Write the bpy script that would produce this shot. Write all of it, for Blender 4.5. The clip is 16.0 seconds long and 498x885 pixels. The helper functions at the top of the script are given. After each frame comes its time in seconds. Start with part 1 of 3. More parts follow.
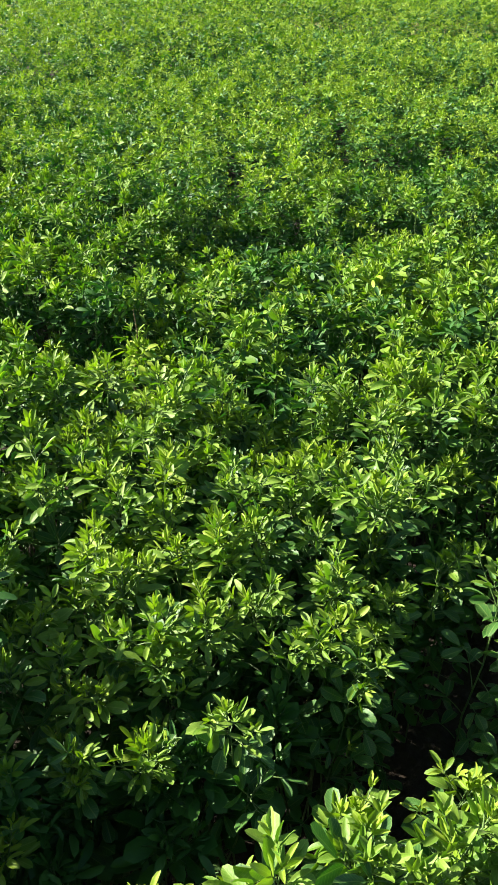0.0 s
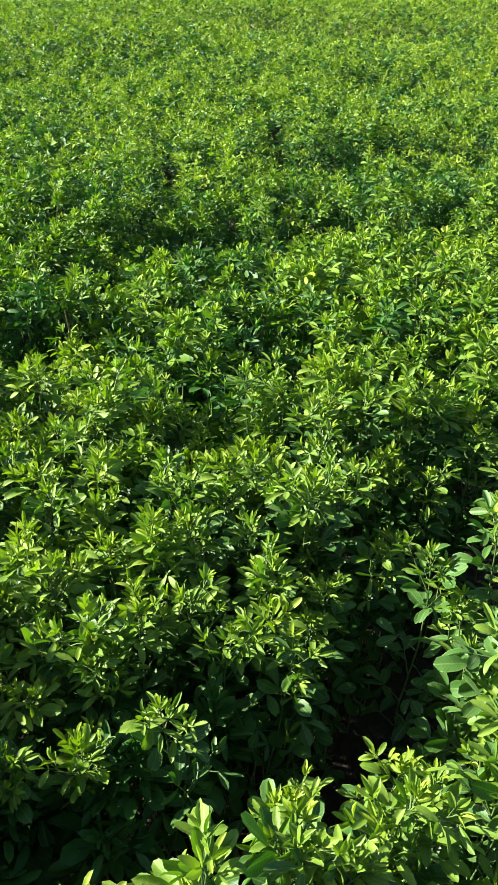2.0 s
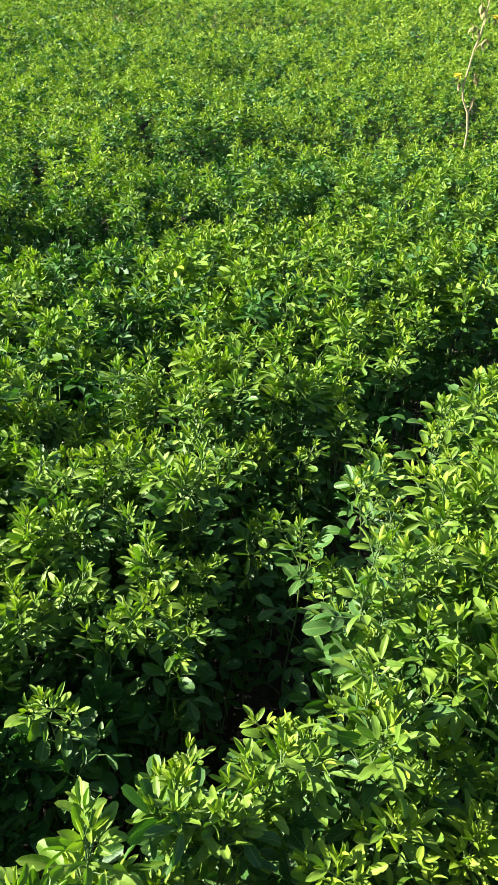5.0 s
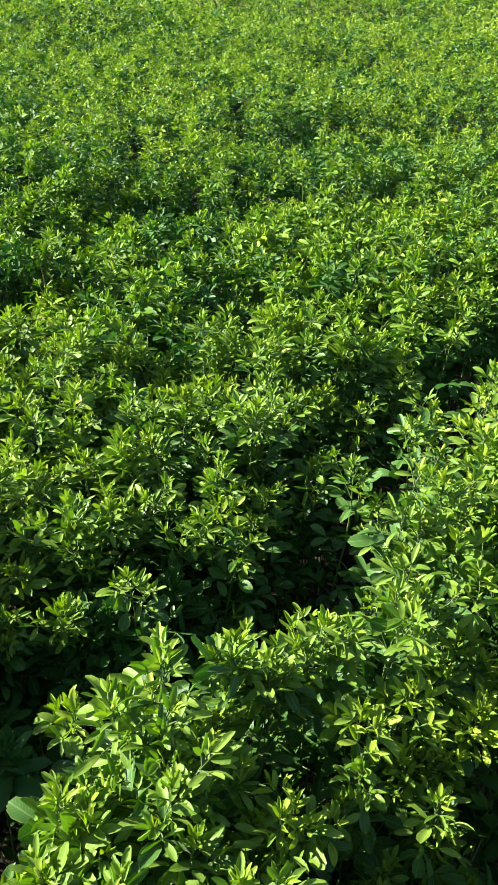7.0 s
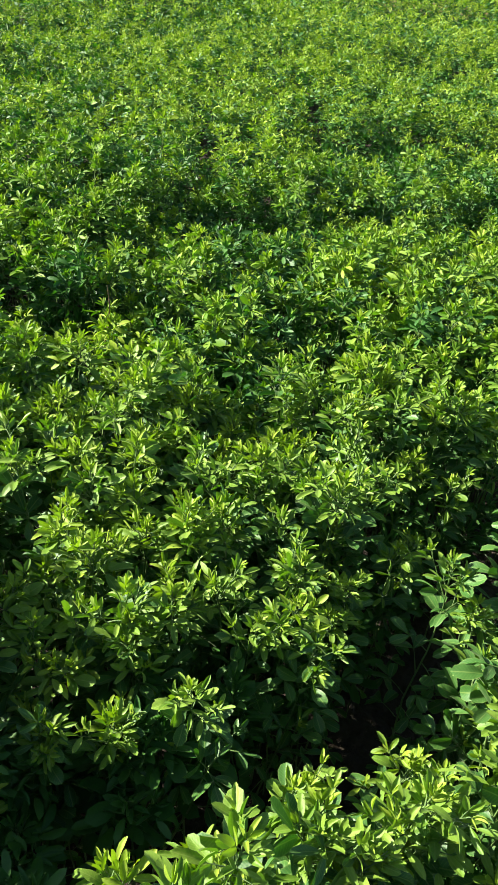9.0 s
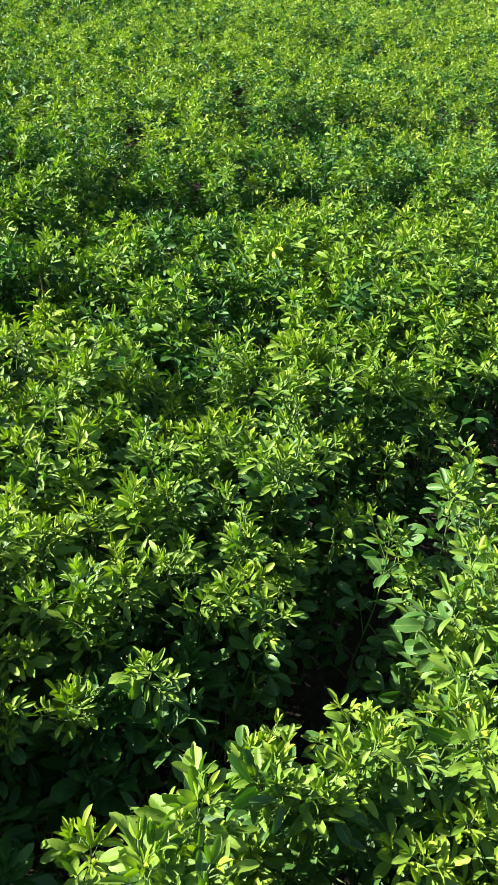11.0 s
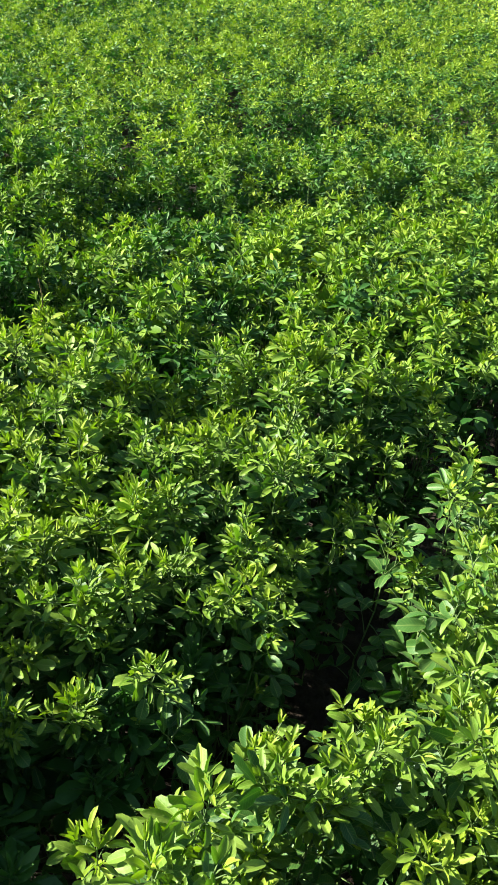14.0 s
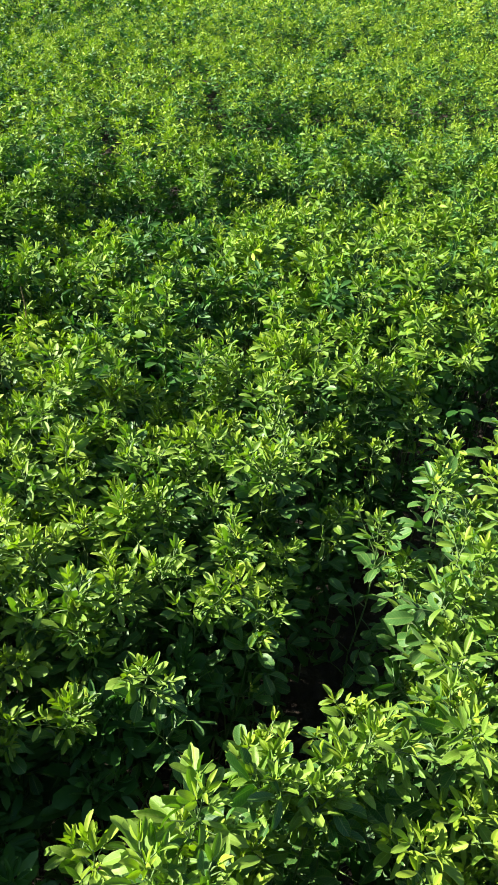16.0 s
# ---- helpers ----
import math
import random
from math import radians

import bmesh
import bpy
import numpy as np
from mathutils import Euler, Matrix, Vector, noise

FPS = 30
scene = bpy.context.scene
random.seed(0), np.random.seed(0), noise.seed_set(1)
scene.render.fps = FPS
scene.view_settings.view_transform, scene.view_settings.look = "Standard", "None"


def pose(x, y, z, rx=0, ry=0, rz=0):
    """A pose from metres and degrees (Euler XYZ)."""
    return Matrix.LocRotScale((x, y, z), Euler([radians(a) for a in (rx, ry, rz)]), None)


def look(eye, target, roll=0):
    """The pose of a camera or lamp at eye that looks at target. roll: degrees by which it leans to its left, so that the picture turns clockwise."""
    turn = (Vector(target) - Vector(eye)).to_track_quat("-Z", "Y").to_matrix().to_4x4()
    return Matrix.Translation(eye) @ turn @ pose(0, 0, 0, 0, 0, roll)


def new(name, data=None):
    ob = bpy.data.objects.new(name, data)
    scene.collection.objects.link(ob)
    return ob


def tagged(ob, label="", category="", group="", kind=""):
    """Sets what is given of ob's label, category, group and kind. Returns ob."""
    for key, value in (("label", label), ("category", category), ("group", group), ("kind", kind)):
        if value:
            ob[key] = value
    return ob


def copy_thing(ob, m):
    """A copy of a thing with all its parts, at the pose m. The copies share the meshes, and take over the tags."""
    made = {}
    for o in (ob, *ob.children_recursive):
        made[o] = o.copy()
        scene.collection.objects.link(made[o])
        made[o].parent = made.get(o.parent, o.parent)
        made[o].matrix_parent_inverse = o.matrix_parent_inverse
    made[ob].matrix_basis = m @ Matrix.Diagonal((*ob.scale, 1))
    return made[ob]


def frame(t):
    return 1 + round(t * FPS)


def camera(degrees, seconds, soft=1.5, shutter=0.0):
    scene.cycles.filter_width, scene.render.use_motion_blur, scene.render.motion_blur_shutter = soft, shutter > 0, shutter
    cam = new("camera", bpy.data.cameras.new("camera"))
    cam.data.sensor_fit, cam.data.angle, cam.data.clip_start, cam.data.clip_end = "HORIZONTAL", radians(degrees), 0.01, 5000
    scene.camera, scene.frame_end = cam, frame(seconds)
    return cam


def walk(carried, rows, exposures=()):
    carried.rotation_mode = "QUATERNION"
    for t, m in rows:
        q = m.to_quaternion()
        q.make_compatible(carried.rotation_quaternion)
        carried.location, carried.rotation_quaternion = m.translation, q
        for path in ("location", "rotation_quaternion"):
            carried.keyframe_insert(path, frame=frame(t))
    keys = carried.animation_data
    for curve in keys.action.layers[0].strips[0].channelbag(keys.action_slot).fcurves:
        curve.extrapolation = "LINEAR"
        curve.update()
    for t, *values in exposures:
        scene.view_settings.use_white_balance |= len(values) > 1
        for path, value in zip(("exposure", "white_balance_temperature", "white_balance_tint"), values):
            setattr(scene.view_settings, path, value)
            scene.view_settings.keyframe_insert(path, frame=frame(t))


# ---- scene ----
cam = camera(35.0, 16.0, soft=1.5)
PATH = [
    (0, (0.108, 0.33, 1.25), (-0.155, 1.948, 0.105), -0.3),
    (0.5, (0.108, 0.325, 1.257), (-0.142, 1.968, 0.145), -0.2),
    (1, (0.115, 0.327, 1.258), (-0.122, 1.983, 0.162), -0.1),
    (1.5, (0.119, 0.328, 1.244), (-0.1, 1.967, 0.119), -0.0),
    (2, (0.134, 0.327, 1.246), (-0.004, 1.963, 0.103), 0.6),
    (2.5, (0.147, 0.324, 1.247), (0.08, 1.958, 0.095), 0.5),
    (3, (0.157, 0.32, 1.245), (0.139, 1.955, 0.094), 0.3),
    (3.5, (0.16, 0.313, 1.248), (0.182, 1.948, 0.096), 0.5),
    (4, (0.163, 0.308, 1.257), (0.202, 1.942, 0.104), 0.9),
    (4.5, (0.173, 0.303, 1.26), (0.249, 1.935, 0.107), 1.1),
    (4.7, (0.177, 0.301, 1.261), (0.279, 1.931, 0.107), 1.2),
    (6.8, (0.168, 0.138, 1.303), (0.233, 1.763, 0.139), 4.8),
    (7, (0.174, 0.122, 1.299), (0.121, 1.732, 0.114), 2.3),
    (7.5, (0.133, 0.183, 1.299), (0.025, 1.789, 0.112), 3.2),
    (8, (0.069, 0.277, 1.285), (-0.05, 1.873, 0.086), 3.9),
    (8.5, (0.048, 0.306, 1.289), (-0.037, 1.896, 0.079), 6.2),
    (9, (0.074, 0.312, 1.3), (-0.044, 1.898, 0.087), 6.1),
    (9.5, (0.092, 0.307, 1.293), (-0.013, 1.882, 0.065), 5.5),
    (10, (0.091, 0.286, 1.297), (0.071, 1.864, 0.069), 5.9),
    (12.5, (0.075, 0.28, 1.31), (0.108, 1.862, 0.086), 5.8),
    (13, (0.078, 0.282, 1.307), (0.107, 1.864, 0.083), 5.8),
    (13.5, (0.08, 0.282, 1.307), (0.107, 1.864, 0.084), 5.4),
    (14, (0.078, 0.279, 1.309), (0.108, 1.86, 0.085), 5.6),
    (14.5, (0.082, 0.279, 1.308), (0.102, 1.861, 0.084), 5.0),
    (15, (0.088, 0.277, 1.31), (0.109, 1.859, 0.086), 4.3),
    (15.5, (0.092, 0.276, 1.314), (0.123, 1.856, 0.089), 3.9),
    (16, (0.091, 0.274, 1.314), (0.135, 1.856, 0.091), 3.8),
]
walk(cam, [(t, look(eye, target, roll)) for t, eye, target, roll in PATH], exposures=[(0.0, 1.84), (16.0, 1.84)])

# ---- daylight: a low, slightly warm sun from one side ----
SUN_AZ, SUN_EL = -86.0, 31.0     # degrees clockwise from straight ahead, and above the horizon
world = bpy.data.worlds.new("sky")
scene.world = world
world.use_nodes = True
wn = world.node_tree.nodes
sky = wn.new("ShaderNodeTexSky")
sky.sky_type, sky.sun_disc = "NISHITA", False
sky.sun_elevation, sky.sun_rotation = radians(SUN_EL), radians(SUN_AZ)
world.node_tree.links.new(sky.outputs[0], wn["Background"].inputs[0])
wn["Background"].inputs[1].default_value = 0.052
sun = new("sun", bpy.data.lights.new("sun", "SUN"))
sun.data.energy, sun.data.angle, sun.data.color = 5.0, radians(0.53), (1.0, 0.945, 0.82)
to_sun = Vector((math.sin(radians(SUN_AZ)) * math.cos(radians(SUN_EL)), math.cos(radians(SUN_AZ)) * math.cos(radians(SUN_EL)), math.sin(radians(SUN_EL))))
sun.rotation_euler = to_sun.to_track_quat("Z", "Y").to_euler()
sun.location = (0, 0, 6)


# ---- materials ----
def material(name):
    m = bpy.data.materials.new(name)
    m.use_nodes = True
    m.node_tree.nodes.clear()
    return m, m.node_tree.nodes, m.node_tree.links


def veined(n, l, tint):
    """A pale midrib, faint side veins and a pale margin with edge highlights painted in, from the blade's own
    coordinates.
    """
    at = n.new("ShaderNodeAttribute")
    at.attribute_name = "blade"
    sep = n.new("ShaderNodeSeparateXYZ")
    l.new(at.outputs["Vector"], sep.inputs[0])
    size = n.new("ShaderNodeMath")
    size.operation = "ABSOLUTE"
    l.new(sep.outputs["X"], size.inputs[0])
    rib = n.new("ShaderNodeMapRange")
    rib.inputs["From Min"].default_value, rib.inputs["From Max"].default_value = 0.0, 0.11
    rib.inputs["To Min"].default_value, rib.inputs["To Max"].default_value = 0.38, 0.0
    l.new(size.outputs[0], rib.inputs["Value"])
    slant = n.new("ShaderNodeMath")
    slant.operation = "MULTIPLY_ADD"
    slant.inputs[1].default_value = -0.22
    l.new(size.outputs[0], slant.inputs[0])
    l.new(sep.outputs["Y"], slant.inputs[2])
    beat = n.new("ShaderNodeMath")
    beat.operation = "MULTIPLY"
    beat.inputs[1].default_value = 62.0
    l.new(slant.outputs[0], beat.inputs[0])
    sine = n.new("ShaderNodeMath")
    sine.operation = "SINE"
    l.new(beat.outputs[0], sine.inputs[0])
    side = n.new("ShaderNodeMapRange")
    side.inputs["From Min"].default_value, side.inputs["From Max"].default_value = 0.72, 1.0
    side.inputs["To Max"].default_value = 0.16
    l.new(sine.outputs[0], side.inputs["Value"])
    # pale margin, which also paints edge highlights into the blade colour
    edge = n.new("ShaderNodeMapRange")
    edge.inputs["From Min"].default_value, edge.inputs["From Max"].default_value = 0.86, 1.0
    edge.inputs["To Max"].default_value = 0.3
    l.new(size.outputs[0], edge.inputs["Value"])
    both = n.new("ShaderNodeMath")
    both.operation = "MAXIMUM"
    l.new(rib.outputs[0], both.inputs[0])
    l.new(edge.outputs[0], both.inputs[1])
    most = n.new("ShaderNodeMath")
    most.operation = "MAXIMUM"
    l.new(both.outputs[0], most.inputs[0])
    l.new(side.outputs[0], most.inputs[1])
    pale = n.new("ShaderNodeMix")
    pale.data_type = "RGBA"
    pale.inputs["B"].default_value = (0.34, 0.42, 0.12, 1)
    l.new(most.outputs[0], pale.inputs["Factor"])
    l.new(tint.outputs["Result"], pale.inputs["A"])
    return pale


def leaf_material(name, dark, light, through_col, sheen, joined, clear=0.3, gloss=0.34):
    """Leaf blade: waxy upper skin, light shining through, tone varying leaf by leaf, faint veins and mottling."""
    m, n, l = material(name)
    out = n.new("ShaderNodeOutputMaterial")
    rnd = n.new("ShaderNodeNewGeometry") if joined else n.new("ShaderNodeObjectInfo")
    pick = rnd.outputs["Random Per Island"] if joined else rnd.outputs["Random"]
    isl = n.new("ShaderNodeNewGeometry")
    coord = n.new("ShaderNodeTexCoord")
    fine = n.new("ShaderNodeTexNoise")
    fine.inputs["Scale"].default_value, fine.inputs["Detail"].default_value = 260, 4
    broad = n.new("ShaderNodeTexNoise")
    broad.inputs["Scale"].default_value, broad.inputs["Detail"].default_value = 38, 3
    l.new(coord.outputs["Object"], fine.inputs["Vector"])
    l.new(coord.outputs["Object"], broad.inputs["Vector"])
    add = n.new("ShaderNodeMath")
    add.operation = "MULTIPLY_ADD"
    add.inputs[1].default_value = 0.45
    l.new(pick, add.inputs[0])
    half = n.new("ShaderNodeMath")
    half.operation = "MULTIPLY"
    half.inputs[1].default_value = 0.4
    l.new(isl.outputs["Random Per Island"], half.inputs[0])
    l.new(half.outputs[0], add.inputs[2])
    mix = n.new("ShaderNodeMath")
    mix.operation = "MULTIPLY_ADD"
    mix.inputs[1].default_value = 0.5
    l.new(broad.outputs["Fac"], mix.inputs[0])
    l.new(add.outputs[0], mix.inputs[2])
    low = n.new("ShaderNodeMath")
    low.operation = "SUBTRACT"
    low.inputs[1].default_value = 0.2
    l.new(mix.outputs[0], low.inputs[0])
    ramp = n.new("ShaderNodeValToRGB")
    ramp.color_ramp.elements[0].color, ramp.color_ramp.elements[1].color = (*dark, 1), (*light, 1)
    l.new(low.outputs[0], ramp.inputs[0])
    tint = n.new("ShaderNodeMix")
    tint.data_type, tint.blend_type = "RGBA", "MULTIPLY"
    tint.inputs["Factor"].default_value = 0.35
    grey = n.new("ShaderNodeMapRange")
    grey.inputs["To Min"].default_value, grey.inputs["To Max"].default_value = 0.6, 1.35
    l.new(fine.outputs["Fac"], grey.inputs["Value"])
    l.new(ramp.outputs[0], tint.inputs["A"])
    l.new(grey.outputs[0], tint.inputs["B"])
    if not joined:
        tint = veined(n, l, tint)
    skin = n.new("ShaderNodeBsdfPrincipled")
    skin.inputs["Roughness"].default_value = sheen
    skin.inputs["Specular IOR Level"].default_value = gloss
    skin.inputs["Sheen Weight"].default_value, skin.inputs["Sheen Roughness"].default_value = 0.05, 0.45
    skin.inputs["Sheen Tint"].default_value = (0.95, 1.0, 0.75, 1)
    l.new(tint.outputs["Result"], skin.inputs["Base Color"])
    bump = n.new("ShaderNodeBump")
    bump.inputs["Strength"].default_value, bump.inputs["Distance"].default_value = 0.35, 0.0012
    l.new(fine.outputs["Fac"], bump.inputs["Height"])
    l.new(bump.outputs[0], skin.inputs["Normal"])
    glow = n.new("ShaderNodeBsdfTranslucent")
    gcol = n.new("ShaderNodeMix")
    gcol.data_type, gcol.blend_type = "RGBA", "MULTIPLY"
    gcol.inputs["Factor"].default_value = 1.0
    gcol.inputs["B"].default_value = (*through_col, 1)
    l.new(tint.outputs["Result"], gcol.inputs["A"])
    l.new(gcol.outputs["Result"], glow.inputs["Color"])
    both = n.new("ShaderNodeMixShader")
    both.inputs[0].default_value = clear
    l.new(skin.outputs[0], both.inputs[1])
    l.new(glow.outputs[0], both.inputs[2])
    l.new(both.outputs[0], out.inputs["Surface"])
    return m


def rough_material(name, a, b, scale, rough=0.9, bump=0.5, dist=0.01, c=None):
    m, n, l = material(name)
    out = n.new("ShaderNodeOutputMaterial")
    p = n.new("ShaderNodeBsdfPrincipled")
    p.inputs["Roughness"].default_value = rough
    coord = n.new("ShaderNodeTexCoord")
    t1 = n.new("ShaderNodeTexNoise")
    t1.inputs["Scale"].default_value, t1.inputs["Detail"].default_value = scale, 8
    t2 = n.new("ShaderNodeTexNoise")
    t2.inputs["Scale"].default_value, t2.inputs["Detail"].default_value = scale * 9, 5
    l.new(coord.outputs["Object"], t1.inputs["Vector"])
    l.new(coord.outputs["Object"], t2.inputs["Vector"])
    r = n.new("ShaderNodeValToRGB")
    r.color_ramp.elements[0].position, r.color_ramp.elements[1].position = 0.3, 0.7
    r.color_ramp.elements[0].color, r.color_ramp.elements[1].color = (*a, 1), (*b, 1)
    if c:
        e = r.color_ramp.elements.new(0.55)
        e.color = (*c, 1)
    mean = n.new("ShaderNodeMix")
    mean.inputs["Factor"].default_value = 0.45
    l.new(t1.outputs["Fac"], mean.inputs["A"])
    l.new(t2.outputs["Fac"], mean.inputs["B"])
    l.new(mean.outputs["Result"], r.inputs[0])
    l.new(r.outputs[0], p.inputs["Base Color"])
    bp = n.new("ShaderNodeBump")
    bp.inputs["Strength"].default_value, bp.inputs["Distance"].default_value = bump, dist
    l.new(t2.outputs["Fac"], bp.inputs["Height"])
    l.new(bp.outputs[0], p.inputs["Normal"])
    l.new(p.outputs[0], out.inputs["Surface"])
    return m


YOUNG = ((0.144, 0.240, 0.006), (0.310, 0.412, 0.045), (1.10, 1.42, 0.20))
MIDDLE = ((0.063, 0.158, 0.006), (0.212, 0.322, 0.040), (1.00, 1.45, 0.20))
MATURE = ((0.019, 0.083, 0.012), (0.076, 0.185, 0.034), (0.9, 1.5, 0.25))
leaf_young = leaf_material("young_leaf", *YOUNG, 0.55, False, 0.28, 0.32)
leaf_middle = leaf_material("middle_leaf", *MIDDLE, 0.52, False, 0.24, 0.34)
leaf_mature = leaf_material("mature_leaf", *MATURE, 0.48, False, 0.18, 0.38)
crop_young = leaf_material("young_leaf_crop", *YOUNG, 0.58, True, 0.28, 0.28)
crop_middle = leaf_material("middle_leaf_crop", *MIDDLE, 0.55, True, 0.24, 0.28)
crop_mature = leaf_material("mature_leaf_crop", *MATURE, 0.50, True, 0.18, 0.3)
stem_green = rough_material("green_stem", (0.05, 0.11, 0.025), (0.12, 0.19, 0.045), 30, 0.6, 0.2, 0.001)
soil = rough_material("dry_soil", (0.024, 0.016, 0.010), (0.062, 0.042, 0.026), 5, 0.95, 1.0, 0.02, (0.038, 0.026, 0.017))
verge_soil = rough_material("verge_soil", (0.095, 0.080, 0.028), (0.24, 0.20, 0.075), 2.2, 0.95, 0.9, 0.03)
straw = rough_material("dry_grass", (0.20, 0.17, 0.06), (0.36, 0.31, 0.14), 12, 0.8, 0.2, 0.002)
dry_stalk = rough_material("bleached_stalk", (0.32, 0.24, 0.13), (0.56, 0.45, 0.28), 40, 0.75, 0.4, 0.002)
petal = rough_material("yellow_petal", (0.65, 0.48, 0.02), (0.8, 0.62, 0.05), 60, 0.6, 0.1, 0.001)
old_wood = rough_material("old_post_wood", (0.11, 0.075, 0.035), (0.24, 0.17, 0.08), 14, 0.85, 0.6, 0.004)
yellow_paint = rough_material("faded_yellow_paint", (0.55, 0.45, 0.03), (0.72, 0.62, 0.08), 10, 0.7, 0.4, 0.003)


# ---- the lie of the crop ----
FURROW = [(-0.22, 0.0), (-0.18, 0.42), (-0.14, 0.58), (-0.10, 0.645), (-0.04, 0.69), (0.03, 0.765), (0.085, 0.81), (0.15, 0.858), (0.205, 0.885), (0.235, 0.945), (0.265, 1.04), (0.305, 1.13), (0.40, 1.29), (0.52, 1.46), (0.72, 1.70), (0.95, 1.93)]
PITS = [  # x, y, radius, depth: hollows where the stand is thin
    (0.20, 3.34, 0.21, 0.22), (0.42, 3.36, 0.19, 0.20), (0.33, 2.64, 0.18, 0.17), (0.42, 2.42, 0.09, 0.14), (-0.33, 2.38, 0.19, 0.19),
    (-0.48, 2.10, 0.13, 0.15), (-0.06, 2.32, 0.13, 0.12), (-0.16, 2.52, 0.15, 0.13), (-0.56, 1.68, 0.14, 0.14), (-0.31, 1.55, 0.08, 0.11),
    (-0.25, 1.78, 0.10, 0.11), (1.00, 3.55, 0.20, 0.18), (1.22, 3.58, 0.15, 0.16), (-1.18, 5.40, 0.30, 0.13), (-0.08, 6.20, 0.30, 0.13),
    (0.55, 6.30, 0.38, 0.15), (0.92, 6.52, 0.35, 0.14), (-0.45, 6.75, 0.30, 0.12), (-0.86, 5.30, 0.20, 0.11), (-1.84, 4.60, 0.30, 0.14),
    (-1.47, 3.72, 0.22, 0.16), (0.07, 1.70, 0.08, 0.09), (0.00, 1.56, 0.07, 0.08), (0.48, 4.44, 0.16, 0.11), (0.41, 4.76, 0.20, 0.10),
    (-1.20, 4.68, 0.25, 0.12), (-0.28, 1.31, 0.06, 0.07), (0.05, 1.36, 0.05, 0.05), (0.40, 0.49, 0.11, 0.20), (0.52, 0.56, 0.16, 0.16),
]
FIELD_END = 9.5


def furrow_side(x, y):
    """Distance to the furrow's line, and which side: +1 beyond it, -1 on the near bank."""
    best, side = 9.0, 1.0
    for (x0, y0), (x1, y1) in zip(FURROW, FURROW[1:]):
        dx, dy = x1 - x0, y1 - y0
        k = max(0.0, min(1.0, ((x - x0) * dx + (y - y0) * dy) / (dx * dx + dy * dy)))
        d = math.hypot(x - x0 - k * dx, y - y0 - k * dy)
        if d < best:
            best, side = d, 1.0 if dx * (y - y0) - dy * (x - x0) > 0 else -1.0
    return best, side


def canopy(x, y):
    """Height of the shoot tips above the soil."""
    h = float(np.interp(y, [0.0, 0.9, 1.7, 2.4, 3.2, 5.0, 9.0], [0.60, 0.565, 0.565, 0.52, 0.49, 0.51, 0.54]))
    d, side = furrow_side(x, y)
    if side < 0 and y < 2.2:
        h = 0.62 - 0.08 * math.exp(-(d / 0.12) ** 2)
    if side > 0:
        h -= (0.23 if x > 0.1 and y < 1.4 else 0.05) * math.exp(-(d / 0.115) ** 2)
        if x < 0.08 and y < 0.96:
            low = max(0.0, min(1.0, (0.89 - y) / 0.08)) * max(0.0, min(1.0, (x + 0.26) / 0.07))
            # unseen plants past the left edge raised, added height that shades the low flank
            h += 0.11 * max(0.0, min(1.0, (-0.25 - x) / 0.05)) - 0.085 * low
    h += 0.030 * noise.noise((x * 2.6, y * 2.6, 0.3)) + (0.055 if y < 2.4 else 0.085) * noise.noise((x * 8.5, y * 8.5, 4.1))
    for px, py, r, depth in PITS:
        px += 0.06 if py > 1.8 else 0.0
        q = ((x - px) / (1.35 * r)) ** 2 + ((y - py) / (0.8 * r)) ** 2
        if q < 6:
            h -= depth * math.exp(-q)
    return h


# ---- alfalfa: leaflets, leaves, plants ----
def leaflet(rng, length, width, fold, curl, fine, blunt):
    """One blade along +y from the origin, upper face +z: folded along the midrib, tip curling down."""
    stations = {2: (0, 0.14, 0.40, 0.68, 0.91, 1), 1: (0, 0.18, 0.5, 0.84, 1), 0: (0, 0.58, 1)}[fine]
    across = {2: (-1, -0.55, 0, 0.55, 1), 1: (-1, 0, 1), 0: (-1, 0, 1)}[fine]
    wave = rng.uniform(-1, 1)
    verts, rows, marks = [], [], []
    for s in stations:
        w = width * 0.5 * (1.93 * (s ** 0.85) * ((1 - s) ** 0.42) * blunt + 2.55 * (s ** 0.72) * ((1 - s) ** 0.68) * (1 - blunt)) if 0 < s < 1 else 0.0
        a = curl * s
        yy = length * (math.sin(a) / curl if abs(curl) > 1e-3 else s)
        zz = -length * ((1 - math.cos(a)) / curl if abs(curl) > 1e-3 else 0.0)
        row = []
        for u in across if 0 < s < 1 else (0,):
            x = u * w * math.cos(fold)
            z = zz + abs(u) * w * math.sin(fold) + (0.15 * w * wave * math.sin(7 * s + 2 * u) if fine == 2 else 0.0)
            row.append(len(verts))
            verts.append((x, yy, z))
            marks.append((u, s, 0.0))
        rows.append(row)
    faces = []
    for a, b in zip(rows, rows[1:]):
        if len(a) == 1 and len(b) > 1:
            faces += [(a[0], b[i + 1], b[i]) for i in range(len(b) - 1)]
        elif len(b) == 1 and len(a) > 1:
            faces += [(a[i], a[i + 1], b[0]) for i in range(len(a) - 1)]
        else:
            for i in range(len(a) - 1):
                faces += [(a[i], a[i + 1], b[i + 1]), (a[i], b[i + 1], b[i])]
    return np.array(verts, float), np.array(faces, int), np.array(marks, float)


